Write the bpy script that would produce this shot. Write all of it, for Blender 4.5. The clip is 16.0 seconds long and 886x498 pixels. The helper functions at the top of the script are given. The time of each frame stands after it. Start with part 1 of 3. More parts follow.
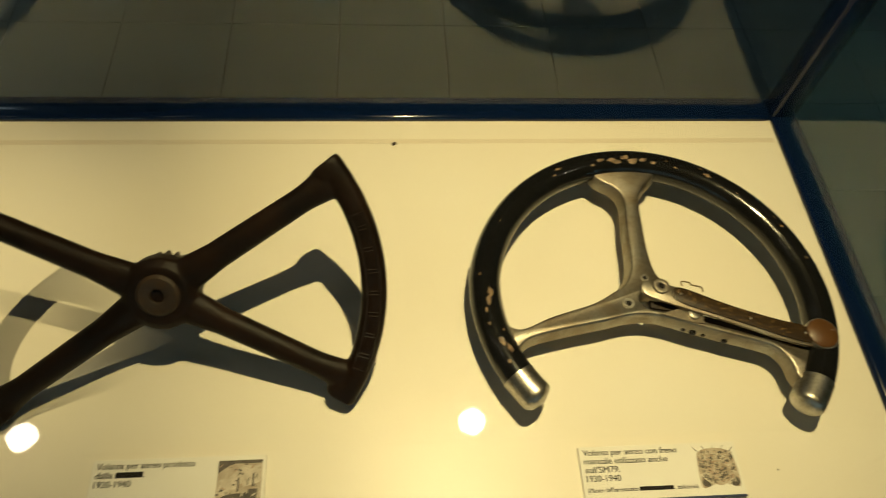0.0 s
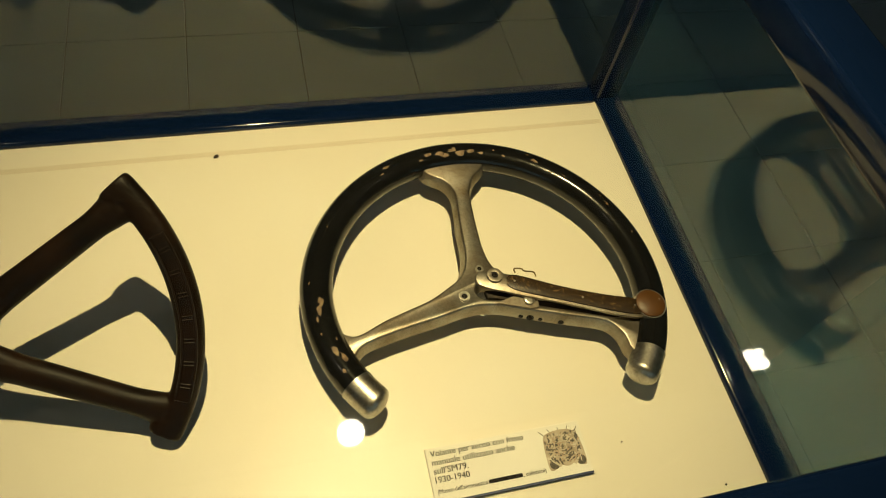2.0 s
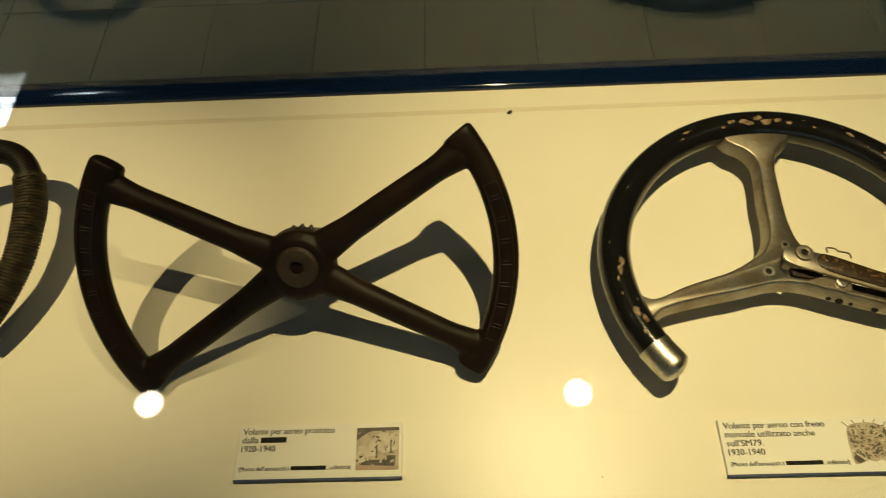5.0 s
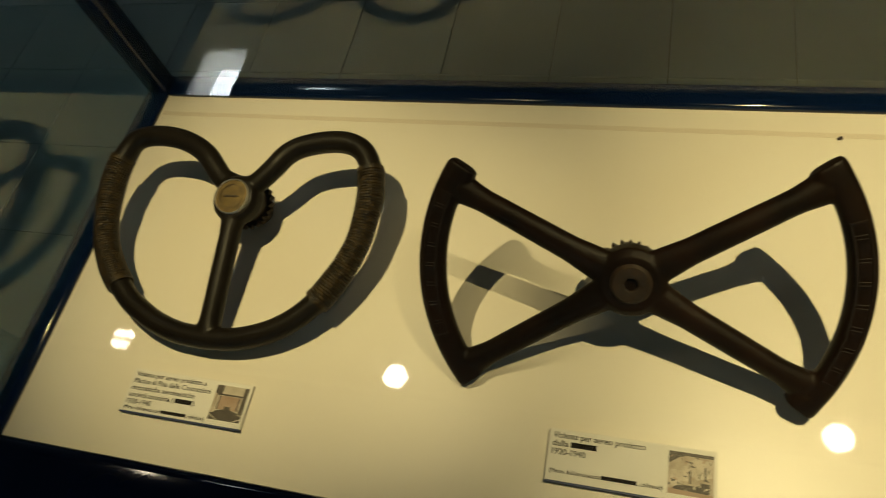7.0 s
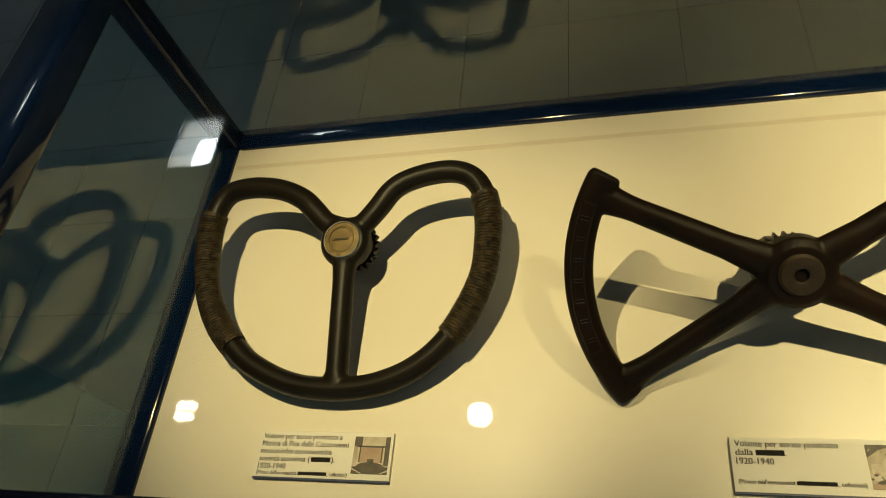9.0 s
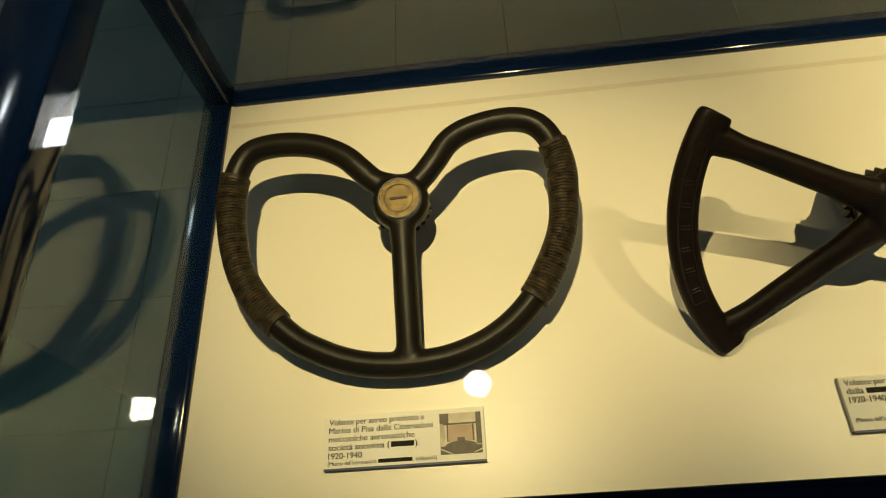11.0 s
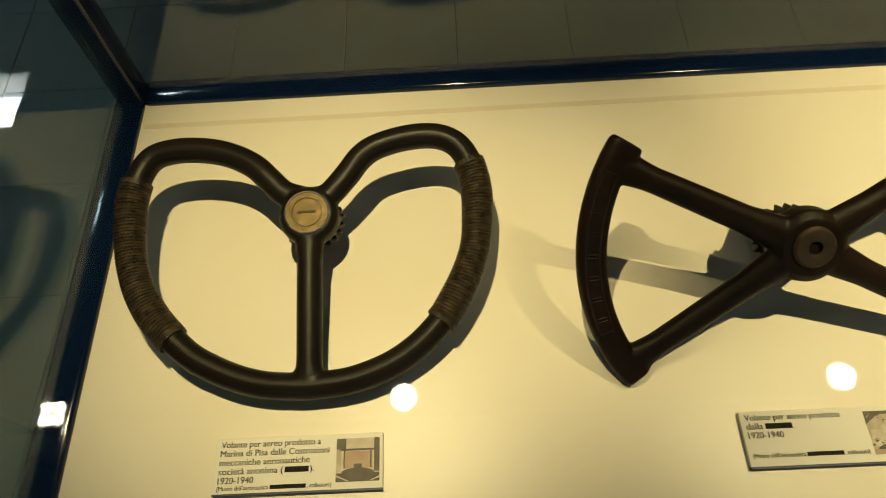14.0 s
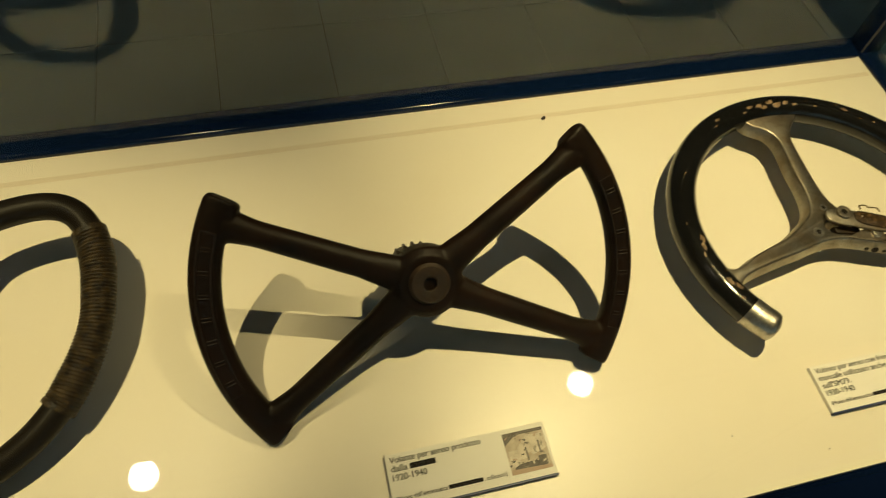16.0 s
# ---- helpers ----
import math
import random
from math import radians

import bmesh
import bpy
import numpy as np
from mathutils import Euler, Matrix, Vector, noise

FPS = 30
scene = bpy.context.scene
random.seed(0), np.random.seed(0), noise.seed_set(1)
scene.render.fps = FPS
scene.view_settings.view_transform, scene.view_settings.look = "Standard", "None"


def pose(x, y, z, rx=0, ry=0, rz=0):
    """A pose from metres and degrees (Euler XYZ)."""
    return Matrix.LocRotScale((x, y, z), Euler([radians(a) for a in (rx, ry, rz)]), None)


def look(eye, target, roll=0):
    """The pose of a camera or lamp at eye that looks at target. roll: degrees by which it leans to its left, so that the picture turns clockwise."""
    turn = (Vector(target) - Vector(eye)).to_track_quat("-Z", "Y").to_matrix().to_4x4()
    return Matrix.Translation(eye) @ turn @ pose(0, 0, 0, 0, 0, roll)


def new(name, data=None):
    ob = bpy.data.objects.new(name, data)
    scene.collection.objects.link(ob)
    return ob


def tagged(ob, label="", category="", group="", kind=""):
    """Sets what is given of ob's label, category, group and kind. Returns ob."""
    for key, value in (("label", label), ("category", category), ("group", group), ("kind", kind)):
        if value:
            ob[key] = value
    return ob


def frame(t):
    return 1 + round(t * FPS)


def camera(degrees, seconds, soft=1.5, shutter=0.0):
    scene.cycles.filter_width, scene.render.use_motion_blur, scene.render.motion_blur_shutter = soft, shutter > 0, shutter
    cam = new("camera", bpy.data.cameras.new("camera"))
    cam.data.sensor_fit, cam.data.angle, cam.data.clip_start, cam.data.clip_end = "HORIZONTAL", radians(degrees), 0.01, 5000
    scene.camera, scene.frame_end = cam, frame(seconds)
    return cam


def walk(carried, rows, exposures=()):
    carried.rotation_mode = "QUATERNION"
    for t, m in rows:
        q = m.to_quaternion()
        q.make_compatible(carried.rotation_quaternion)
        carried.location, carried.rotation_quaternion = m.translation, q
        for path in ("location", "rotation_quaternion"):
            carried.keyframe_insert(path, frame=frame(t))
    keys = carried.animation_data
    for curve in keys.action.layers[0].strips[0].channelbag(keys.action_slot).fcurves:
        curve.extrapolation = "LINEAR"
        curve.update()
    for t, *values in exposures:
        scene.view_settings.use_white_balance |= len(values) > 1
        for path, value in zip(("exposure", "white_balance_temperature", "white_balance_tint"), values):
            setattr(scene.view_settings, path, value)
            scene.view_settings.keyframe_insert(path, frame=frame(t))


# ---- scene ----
cam = camera(66.0, 16.0, soft=0.5, shutter=0.3)
PATH = [
    (0, (0.18, 0.031, 1.498), (0.34, 1.067, -0.205), 6.6),
    (0.5, (0.231, 0.033, 1.496), (0.6, 1.077, -0.17), 11.9),
    (1, (0.252, 0.033, 1.493), (0.726, 1.028, -0.176), 14.7),
    (1.5, (0.254, 0.03, 1.495), (0.707, 1.03, -0.177), 13.8),
    (2, (0.254, 0.033, 1.487), (0.698, 1.036, -0.185), 13.2),
    (2.5, (0.248, 0.037, 1.492), (0.677, 1.035, -0.188), 12.9),
    (3, (0.244, 0.035, 1.489), (0.649, 1.037, -0.194), 12.5),
    (3.2, (0.24, 0.035, 1.489), (0.64, 1.027, -0.201), 12.8),
    (5.3, (0.104, 0.032, 1.491), (-0.011, 1.006, -0.252), -6.3),
    (5.5, (0.089, 0.029, 1.492), (-0.048, 1.02, -0.24), -6.6),
    (6, (0.051, 0.042, 1.5), (-0.113, 0.988, -0.254), -8.6),
    (6.5, (0.035, 0.045, 1.502), (-0.173, 0.974, -0.258), -10.9),
    (7, (-0.024, 0.033, 1.53), (-0.554, 0.937, -0.174), -21.7),
    (7.5, (-0.062, 0.021, 1.536), (-0.627, 0.915, -0.161), -27.2),
    (8, (-0.111, 0.032, 1.528), (-0.632, 0.899, -0.197), -28.2),
    (8.2, (-0.138, 0.041, 1.528), (-0.654, 0.941, -0.182), -27.4),
    (10.3, (-0.211, -0.062, 1.535), (-0.613, 1.031, -0.091), -21.1),
    (10.5, (-0.277, -0.044, 1.526), (-0.57, 1.061, -0.114), -16.3),
    (10.8, (-0.369, 0.013, 1.517), (-0.577, 0.999, -0.211), -14.6),
    (11, (-0.381, 0.021, 1.5), (-0.54, 0.982, -0.247), -13.4),
    (11.5, (-0.395, 0.034, 1.483), (-0.494, 0.972, -0.281), -7.5),
    (12, (-0.392, 0.045, 1.482), (-0.495, 0.962, -0.292), -7.9),
    (12.5, (-0.393, 0.043, 1.481), (-0.475, 0.969, -0.29), -6.9),
    (13, (-0.383, 0.047, 1.484), (-0.473, 0.969, -0.288), -7.9),
    (13.5, (-0.37, 0.043, 1.489), (-0.448, 0.999, -0.266), -6.6),
    (14, (-0.333, 0.045, 1.487), (-0.371, 1.003, -0.268), -4.9),
    (14.5, (-0.295, 0.042, 1.484), (-0.264, 0.999, -0.272), -2.9),
    (15, (-0.23, 0.048, 1.482), (-0.056, 1.004, -0.267), 3.5),
    (15.5, (-0.172, 0.046, 1.482), (0.111, 1.002, -0.251), 5.5),
    (16, (-0.121, 0.043, 1.486), (0.261, 1.028, -0.212), 8.9),
]
walk(cam, [(t, look(eye, target, roll)) for t, eye, target, roll in PATH], ((0.0, -0.1), (1.0, -0.05), (3.0, -0.05), (6.0, -0.24), (7.0, -0.28), (7.5, -0.05), (8.2, 0.0), (10.3, 0.15), (11.5, 0.12), (14.5, 0.10), (16.0, -0.06)))
# ---------------------------------------------------------------- light
TOPZ = 1.190            # upper face of the case's top frame
BOARD = 0.857           # upper face of the display board
LAMP_Z, LAMP_Y = 2.06, 0.393
LAMPS = (-1.064, -0.438, 0.323, 1.131)

world = bpy.data.worlds.new("world")
scene.world = world
world.use_nodes = True
world.node_tree.nodes["Background"].inputs[0].default_value = (0.55, 0.7, 0.8, 1)
world.node_tree.nodes["Background"].inputs[1].default_value = 0.02


def spot(name, place, target, watts, colour, degrees, blend, radius):
    data = bpy.data.lights.new(name, "SPOT")
    data.energy, data.color, data.spot_size, data.spot_blend, data.shadow_soft_size = watts, colour, radians(degrees), blend, radius
    ob = new(name, data)
    ob.matrix_world = look(place, target)
    return ob


WARM = (1.0, 0.81, 0.37)
spot("spot_light", (LAMPS[1], LAMP_Y, LAMP_Z - 0.030), (LAMPS[1] - 0.03, LAMP_Y - 0.02, 0), 56, WARM, 41, 1.0, 0.006)
spot("spot_light", (LAMPS[2], LAMP_Y, LAMP_Z - 0.030), (LAMPS[2] + 0.07, LAMP_Y - 0.02, 0), 69, WARM, 66, 1.0, 0.006)

# ---------------------------------------------------------------- materials


def material(name, colour, rough=0.5, metal=0.0, coat=0.0, second=None, scale=20.0, amount=0.5, fine=None, bump=0.0, bump_scale=200.0, rough_var=0.0, spec=0.5):
    m = bpy.data.materials.new(name)
    m.use_nodes = True
    nt = m.node_tree
    b = nt.nodes["Principled BSDF"]
    b.inputs["Roughness"].default_value, b.inputs["Metallic"].default_value, b.inputs["Coat Weight"].default_value = rough, metal, coat
    b.inputs["Specular IOR Level"].default_value = spec
    b.inputs["Coat Roughness"].default_value = 0.08
    geo = nt.nodes.new("ShaderNodeTexCoord")
    n1 = nt.nodes.new("ShaderNodeTexNoise")
    n1.inputs["Scale"].default_value, n1.inputs["Detail"].default_value = scale, 6
    nt.links.new(geo.outputs["Object"], n1.inputs["Vector"])
    ramp = nt.nodes.new("ShaderNodeValToRGB")
    ramp.color_ramp.elements[0].position, ramp.color_ramp.elements[1].position = 0.5 - 0.25 * (1 - amount) - 0.05, 0.5 + 0.25 * (1 - amount) + 0.05
    ramp.color_ramp.elements[0].color, ramp.color_ramp.elements[1].color = (*colour, 1), (*(second or colour), 1)
    nt.links.new(n1.outputs["Fac"], ramp.inputs["Fac"])
    out = ramp.outputs["Color"]
    n2 = nt.nodes.new("ShaderNodeTexNoise")
    n2.inputs["Scale"].default_value, n2.inputs["Detail"].default_value = bump_scale, 4
    nt.links.new(geo.outputs["Object"], n2.inputs["Vector"])
    if fine:
        mix = nt.nodes.new("ShaderNodeMixRGB")
        mix.blend_type = "MULTIPLY"
        mix.inputs["Fac"].default_value = fine
        r2 = nt.nodes.new("ShaderNodeMapRange")
        r2.inputs["From Min"].default_value, r2.inputs["From Max"].default_value, r2.inputs["To Min"].default_value = 0.3, 0.6, 0.3
        nt.links.new(n2.outputs["Fac"], r2.inputs["Value"])
        nt.links.new(out, mix.inputs["Color1"])
        nt.links.new(r2.outputs["Result"], mix.inputs["Color2"])
        out = mix.outputs["Color"]
    nt.links.new(out, b.inputs["Base Color"])
    if bump:
        bp = nt.nodes.new("ShaderNodeBump")
        bp.inputs["Strength"].default_value, bp.inputs["Distance"].default_value = bump, 0.002
        nt.links.new(n2.outputs["Fac"], bp.inputs["Height"])
        nt.links.new(bp.outputs["Normal"], b.inputs["Normal"])
    if rough_var:
        r3 = nt.nodes.new("ShaderNodeMapRange")
        r3.inputs["To Min"].default_value, r3.inputs["To Max"].default_value = rough - rough_var, rough + rough_var
        nt.links.new(n1.outputs["Fac"], r3.inputs["Value"])
        nt.links.new(r3.outputs["Result"], b.inputs["Roughness"])
    return m


def chipped(name, paint, under, scale, cut, rough):
    """Glossy paint with chips that bare what lies under it."""
    m = material(name, paint, rough, 0, 0.3, tuple(c * 1.6 for c in paint), 35, 0.3, None, 0.15, 90, spec=0.3)
    nt = m.node_tree
    b = nt.nodes["Principled BSDF"]
    co = nt.nodes["Texture Coordinate"]
    n = nt.nodes.new("ShaderNodeTexNoise")
    n.inputs["Scale"].default_value, n.inputs["Detail"].default_value, n.inputs["Roughness"].default_value = scale, 5, 0.62
    nt.links.new(co.outputs["Object"], n.inputs["Vector"])
    st = nt.nodes.new("ShaderNodeMapRange")
    st.inputs["From Min"].default_value, st.inputs["From Max"].default_value = cut, cut + 0.012
    nt.links.new(n.outputs["Fac"], st.inputs["Value"])
    mix = nt.nodes.new("ShaderNodeMixRGB")
    mix.inputs["Color2"].default_value = (*under, 1)
    old = b.inputs["Base Color"].links[0].from_socket
    nt.links.new(old, mix.inputs["Color1"])
    nt.links.new(st.outputs["Result"], mix.inputs["Fac"])
    nt.links.new(mix.outputs["Color"], b.inputs["Base Color"])
    inv = nt.nodes.new("ShaderNodeMapRange")
    inv.inputs["To Min"].default_value, inv.inputs["To Max"].default_value = 0.3, 0.0
    nt.links.new(st.outputs["Result"], inv.inputs["Value"])
    nt.links.new(inv.outputs["Result"], b.inputs["Coat Weight"])
    return m


def glowing(name, colour, strength):
    m = bpy.data.materials.new(name)
    m.use_nodes = True
    nt = m.node_tree
    e = nt.nodes.new("ShaderNodeEmission")
    e.inputs[0].default_value, e.inputs[1].default_value = (*colour, 1), strength
    nt.links.new(e.outputs[0], nt.nodes["Material Output"].inputs["Surface"])
    return m


def glass(name, colour, gloss=0.045, haze=0.0, haze_colour=(0.3, 0.5, 0.7)):
    """Sheet glass: each face mirrors a little and lets the tinted rest through; haze lays a thin dull film on it."""
    m = bpy.data.materials.new(name)
    m.use_nodes = True
    nt = m.node_tree
    nt.nodes.remove(nt.nodes["Principled BSDF"])
    clear, mirror, mix = (nt.nodes.new("ShaderNode" + k) for k in ("BsdfTransparent", "BsdfGlossy", "MixShader"))
    clear.inputs["Color"].default_value, mirror.inputs["Roughness"].default_value, mix.inputs[0].default_value = (*colour, 1), 0.0, gloss
    body = clear.outputs[0]
    if haze:
        film, hm = nt.nodes.new("ShaderNodeBsdfDiffuse"), nt.nodes.new("ShaderNodeMixShader")
        film.inputs[0].default_value = (*haze_colour, 1)
        hm.inputs[0].default_value = haze
        nt.links.new(clear.outputs[0], hm.inputs[1])
        nt.links.new(film.outputs[0], hm.inputs[2])
        body = hm.outputs[0]
    nt.links.new(body, mix.inputs[1])
    nt.links.new(mirror.outputs[0], mix.inputs[2])
    nt.links.new(mix.outputs[0], nt.nodes["Material Output"].inputs["Surface"])
    return m


NAVY = material("navy_paint", (0.002, 0.008, 0.034), 0.09, 0, 0.0, (0.003, 0.010, 0.040), 9, 0.2, None, 0.01, 120, 0.02)
BOARD_MAT = material("cream_board", (0.80, 0.76, 0.66), 0.38, 0, 0, (0.75, 0.69, 0.57), 3.5, 0.25, 0.04, 0.02, 500, 0.06)
SHADE_BAND = material("shaded_cream", (0.72, 0.65, 0.53), 0.42, 0, 0, (0.66, 0.58, 0.46), 14, 0.3, 0.04, 0.02, 500, 0.06)
TILE = material("grey_tile", (0.34, 0.40, 0.41), 0.42, 0, 0, (0.28, 0.34, 0.35), 5, 0.2, 0.15, 0.03, 150)
GROUT = material("grout", (0.15, 0.155, 0.145), 0.9, 0, 0, (0.11, 0.115, 0.105), 12, 0.3)
WALL = material("wall_paint", (0.42, 0.42, 0.40), 0.8, 0, 0, (0.38, 0.38, 0.36), 1.5, 0.2, None, 0.1, 80)
CEIL = material("ceiling_paint", (0.35, 0.35, 0.34), 0.9, 0, 0, (0.30, 0.30, 0.29), 1.0, 0.2)
PANE = glass("pane_glass", (0.91, 0.98, 0.97), 0.05)
TOPGLASS = glass("top_glass", (0.99, 0.995, 0.99), 0.035)
# A faint teal haze is added to give the side panes a lighter tone.
SIDE = glass("side_glass", (0.84, 0.97, 0.985), 0.065, 0.024, (0.16, 0.42, 0.55))
FILM = glass("bluish_film", (0.80, 0.92, 0.97), 0.03, 0.085, (0.09, 0.24, 0.38))
RUBBER = material("black_rubber", (0.006, 0.005, 0.004), 0.40, 0, 0, (0.012, 0.009, 0.006), 18, 0.2, None, 0.12, 160, 0.12, spec=0.17)
CORD = material("waxed_cord", (0.006, 0.004, 0.002), 0.46, 0, 0, (0.062, 0.042, 0.019), 150, 0.62, 0.6, 0.5, 500, spec=0.3)
BRASS = material("aged_brass", (0.22, 0.16, 0.06), 0.45, 0.7, 0, (0.13, 0.09, 0.035), 120, 0.5, 0.3, 0.2, 400)
BADGE = material("worn_badge", (0.19, 0.135, 0.050), 0.5, 0.6, 0, (0.085, 0.056, 0.022), 160, 0.5, 0.4, 0.3, 420)
NICKEL = material("nickel_ring", (0.86, 0.83, 0.76), 0.5, 1.0, 0, (0.70, 0.66, 0.58), 120, 0.4)
BRIGHT = material("bright_metal", (0.62, 0.60, 0.55), 0.36, 1.0, 0, (0.36, 0.33, 0.28), 120, 0.45, 0.35, 0.12, 420, 0.10)
ALU = material("cast_aluminium", (0.42, 0.40, 0.355), 0.42, 1.0, 0, (0.23, 0.18, 0.125), 42, 0.35, 0.3, 0.10, 380, 0.10)
STEEL = material("dark_steel", (0.020, 0.017, 0.014), 0.5, 0.4, 0, (0.04, 0.025, 0.015), 60, 0.5, 0.3, 0.3, 300)
BAKELITE = material("brown_black_casting", (0.004, 0.003, 0.002), 0.46, 0, 0.0, (0.016, 0.007, 0.003), 22, 0.3, 0.3, 0.3, 190, 0.1, spec=0.16)
PALER_CAST = material("paler_casting", (0.011, 0.006, 0.003), 0.44, 0, 0, (0.020, 0.011, 0.006), 60, 0.4, 0.3, 0.2, 260, spec=0.35)
RUST_BARE = material("bare_brown_patch", (0.07, 0.036, 0.014), 0.6, 0, 0, (0.30, 0.20, 0.11), 260, 0.6)
RUST = material("rusty_brass", (0.022, 0.013, 0.006), 0.55, 0.2, 0, (0.05, 0.028, 0.012), 90, 0.5, 0.4, 0.4, 300)
PAINT = chipped("chipped_black_paint", (0.005, 0.005, 0.005), (0.24, 0.14, 0.065), 42, 0.67, 0.16)
LEVER = chipped("brown_lever_skin", (0.018, 0.010, 0.004), (0.16, 0.095, 0.035), 300, 0.585, 0.4)
LEATHER = material("tan_leather", (0.10, 0.040, 0.007), 0.45, 0, 0.2, (0.065, 0.026, 0.005), 60, 0.3, 0.2, 0.15, 300)
CARD = material("white_card", (0.80, 0.78, 0.72), 0.6, 0, 0, (0.77, 0.75, 0.69), 20, 0.2)
INK_AND_HOLES = material("black_ink_and_hole_dark", (0.012, 0.010, 0.009), 0.7, spec=0.15)
DARK_BLUE = material("dark_blue", (0.015, 0.03, 0.10), 0.5)
SEPIA = material("sepia_print", (0.34, 0.27, 0.20), 0.55, 0, 0, (0.52, 0.45, 0.36), 90, 0.6)
SEPIA_DARK = material("sepia_shadow", (0.05, 0.042, 0.035), 0.55, 0, 0, (0.12, 0.10, 0.08), 150, 0.5)
SEPIA_LIGHT = material("sepia_light", (0.62, 0.56, 0.47), 0.55, 0, 0, (0.45, 0.39, 0.31), 110, 0.5)
SEPIA_ROSE = material("sepia_rose", (0.36, 0.24, 0.17), 0.55, 0, 0, (0.44, 0.32, 0.24), 70, 0.5)
LAMP_BODY = material("lamp_body", (0.03, 0.03, 0.03), 0.5)
LED = glowing("led", (1.0, 0.86, 0.62), 50)
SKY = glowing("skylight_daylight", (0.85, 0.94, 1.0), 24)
FILL_DAY = glowing("window_daylight", (0.70, 0.89, 0.92), 0.5)

# ---------------------------------------------------------------- mesh helpers


def mesh_of(bm, name, mat, smooth=None):
    me = bpy.data.meshes.new(name)
    bm.normal_update()
    bm.to_mesh(me)
    bm.free()
    me.materials.append(mat)
    if smooth:
        big = max(p.area for p in me.polygons) * 0.02 if len(me.polygons) < 200 and smooth == 40 else 1e9
        for p in me.polygons:
            p.use_smooth = p.area < big
        if smooth < 180:
            me.set_sharp_from_angle(angle=radians(smooth))
    return me


def part(name, bm, mat, parent, label="", smooth=None):
    ob = new(name, mesh_of(bm, name, mat, smooth))
    ob.parent = parent
    return tagged(ob, label)


def thing(name, m, label, category, group="", kind=""):
    ob = new(name)
    ob.empty_display_size = 0.05
    ob.matrix_world = m
    return tagged(ob, label, category, group, kind)


def box(x0, x1, y0, y1, z0, z1, bevel=0.0, segments=2, bm=None):
    fresh = bmesh.new()
    bmesh.ops.create_cube(fresh, size=1)
    for v in fresh.verts:
        v.co = Vector((x0 + (v.co.x + 0.5) * (x1 - x0), y0 + (v.co.y + 0.5) * (y1 - y0), z0 + (v.co.z + 0.5) * (z1 - z0)))
    if bevel:
        bmesh.ops.bevel(fresh, geom=fresh.edges[:], offset=bevel, segments=segments, affect="EDGES", profile=0.5)
    return joined(fresh, bm)


def joined(fresh, bm):
    if bm is None:
        return fresh
    me = bpy.data.meshes.new("tmp")
    fresh.to_mesh(me)
    fresh.free()
    bm.from_mesh(me)
    bpy.data.meshes.remove(me)
    return bm


def spline(points, n=10, closed=False):
    """Catmull-Rom through a few control points (tuples of any length)."""
    p = [np.array(q, float) for q in points]
    out, k = [], len(p)
    for i in range(k if closed else k - 1):
        a, b, c, d = (p[(i + j) % k] if closed else p[min(max(i + j, 0), k - 1)] for j in (-1, 0, 1, 2))
        for s in range(n):
            t = s / n
            out.append(0.5 * (2 * b + (c - a) * t + (2 * a - 5 * b + 4 * c - d) * t * t + (3 * b - a - 3 * c + d) * t ** 3))
    if not closed:
        out.append(p[-1])
    return out


def sweep(points, w, h=None, seg=16, closed=False, power=2.0, ends=True, bm=None, twist=None):
    """A tube along points in or near the plane z = const; w and h are half sizes across and along z, numbers or functions of 0..1."""
    pts = [Vector((*q, 0)[:3]) if len(q) == 2 else Vector(q[:3]) for q in points]
    fresh = bmesh.new()
    n, rings = len(pts), []
    for i, p in enumerate(pts):
        a, b = (pts[(i - 1) % n], pts[(i + 1) % n]) if closed else (pts[max(i - 1, 0)], pts[min(i + 1, n - 1)])
        d = (b - a).normalized()
        side = d.cross(Vector((0, 0, 1))).normalized()
        up = side.cross(d)
        f = i / (n - 1)
        ww = w(f) if callable(w) else w
        hh = (h(f) if callable(h) else h) if h is not None else ww
        ring = []
        for j in range(seg):
            t = 2 * math.pi * j / seg
            c, s = math.cos(t), math.sin(t)
            k = (abs(c) ** power + abs(s) ** power) ** (-1 / power)
            if twist:
                k *= twist(i, t)
            ring.append(fresh.verts.new(p + side * (ww * k * c) + up * (hh * k * s)))
        rings.append(ring)
    for i in range(n if closed else n - 1):
        r0, r1 = rings[i], rings[(i + 1) % n]
        for j in range(seg):
            fresh.faces.new((r0[j], r0[(j + 1) % seg], r1[(j + 1) % seg], r1[j]))
    if ends and not closed:
        fresh.faces.new(rings[0][::-1])
        fresh.faces.new(rings[-1])
    bmesh.ops.recalc_face_normals(fresh, faces=fresh.faces[:])
    return joined(fresh, bm)


def lathe(profile, seg=32, bm=None, m=None):
    """A turned body: profile of (radius, height)."""
    fresh = bmesh.new()
    rings = []
    for r, z in profile:
        if r < 1e-6:
            rings.append([fresh.verts.new((0, 0, z))])
        else:
            rings.append([fresh.verts.new((r * math.cos(2 * math.pi * j / seg), r * math.sin(2 * math.pi * j / seg), z)) for j in range(seg)])
    for a, b in zip(rings, rings[1:]):
        for j in range(seg):
            k = (j + 1) % seg
            if len(a) == 1 and len(b) == 1:
                continue
            if len(a) == 1:
                fresh.faces.new((a[0], b[j], b[k]))
            elif len(b) == 1:
                fresh.faces.new((a[j], a[k], b[0]))
            else:
                fresh.faces.new((a[j], a[k], b[k], b[j]))
    bmesh.ops.recalc_face_normals(fresh, faces=fresh.faces[:])
    if m is not None:
        fresh.transform(m)
    return joined(fresh, bm)


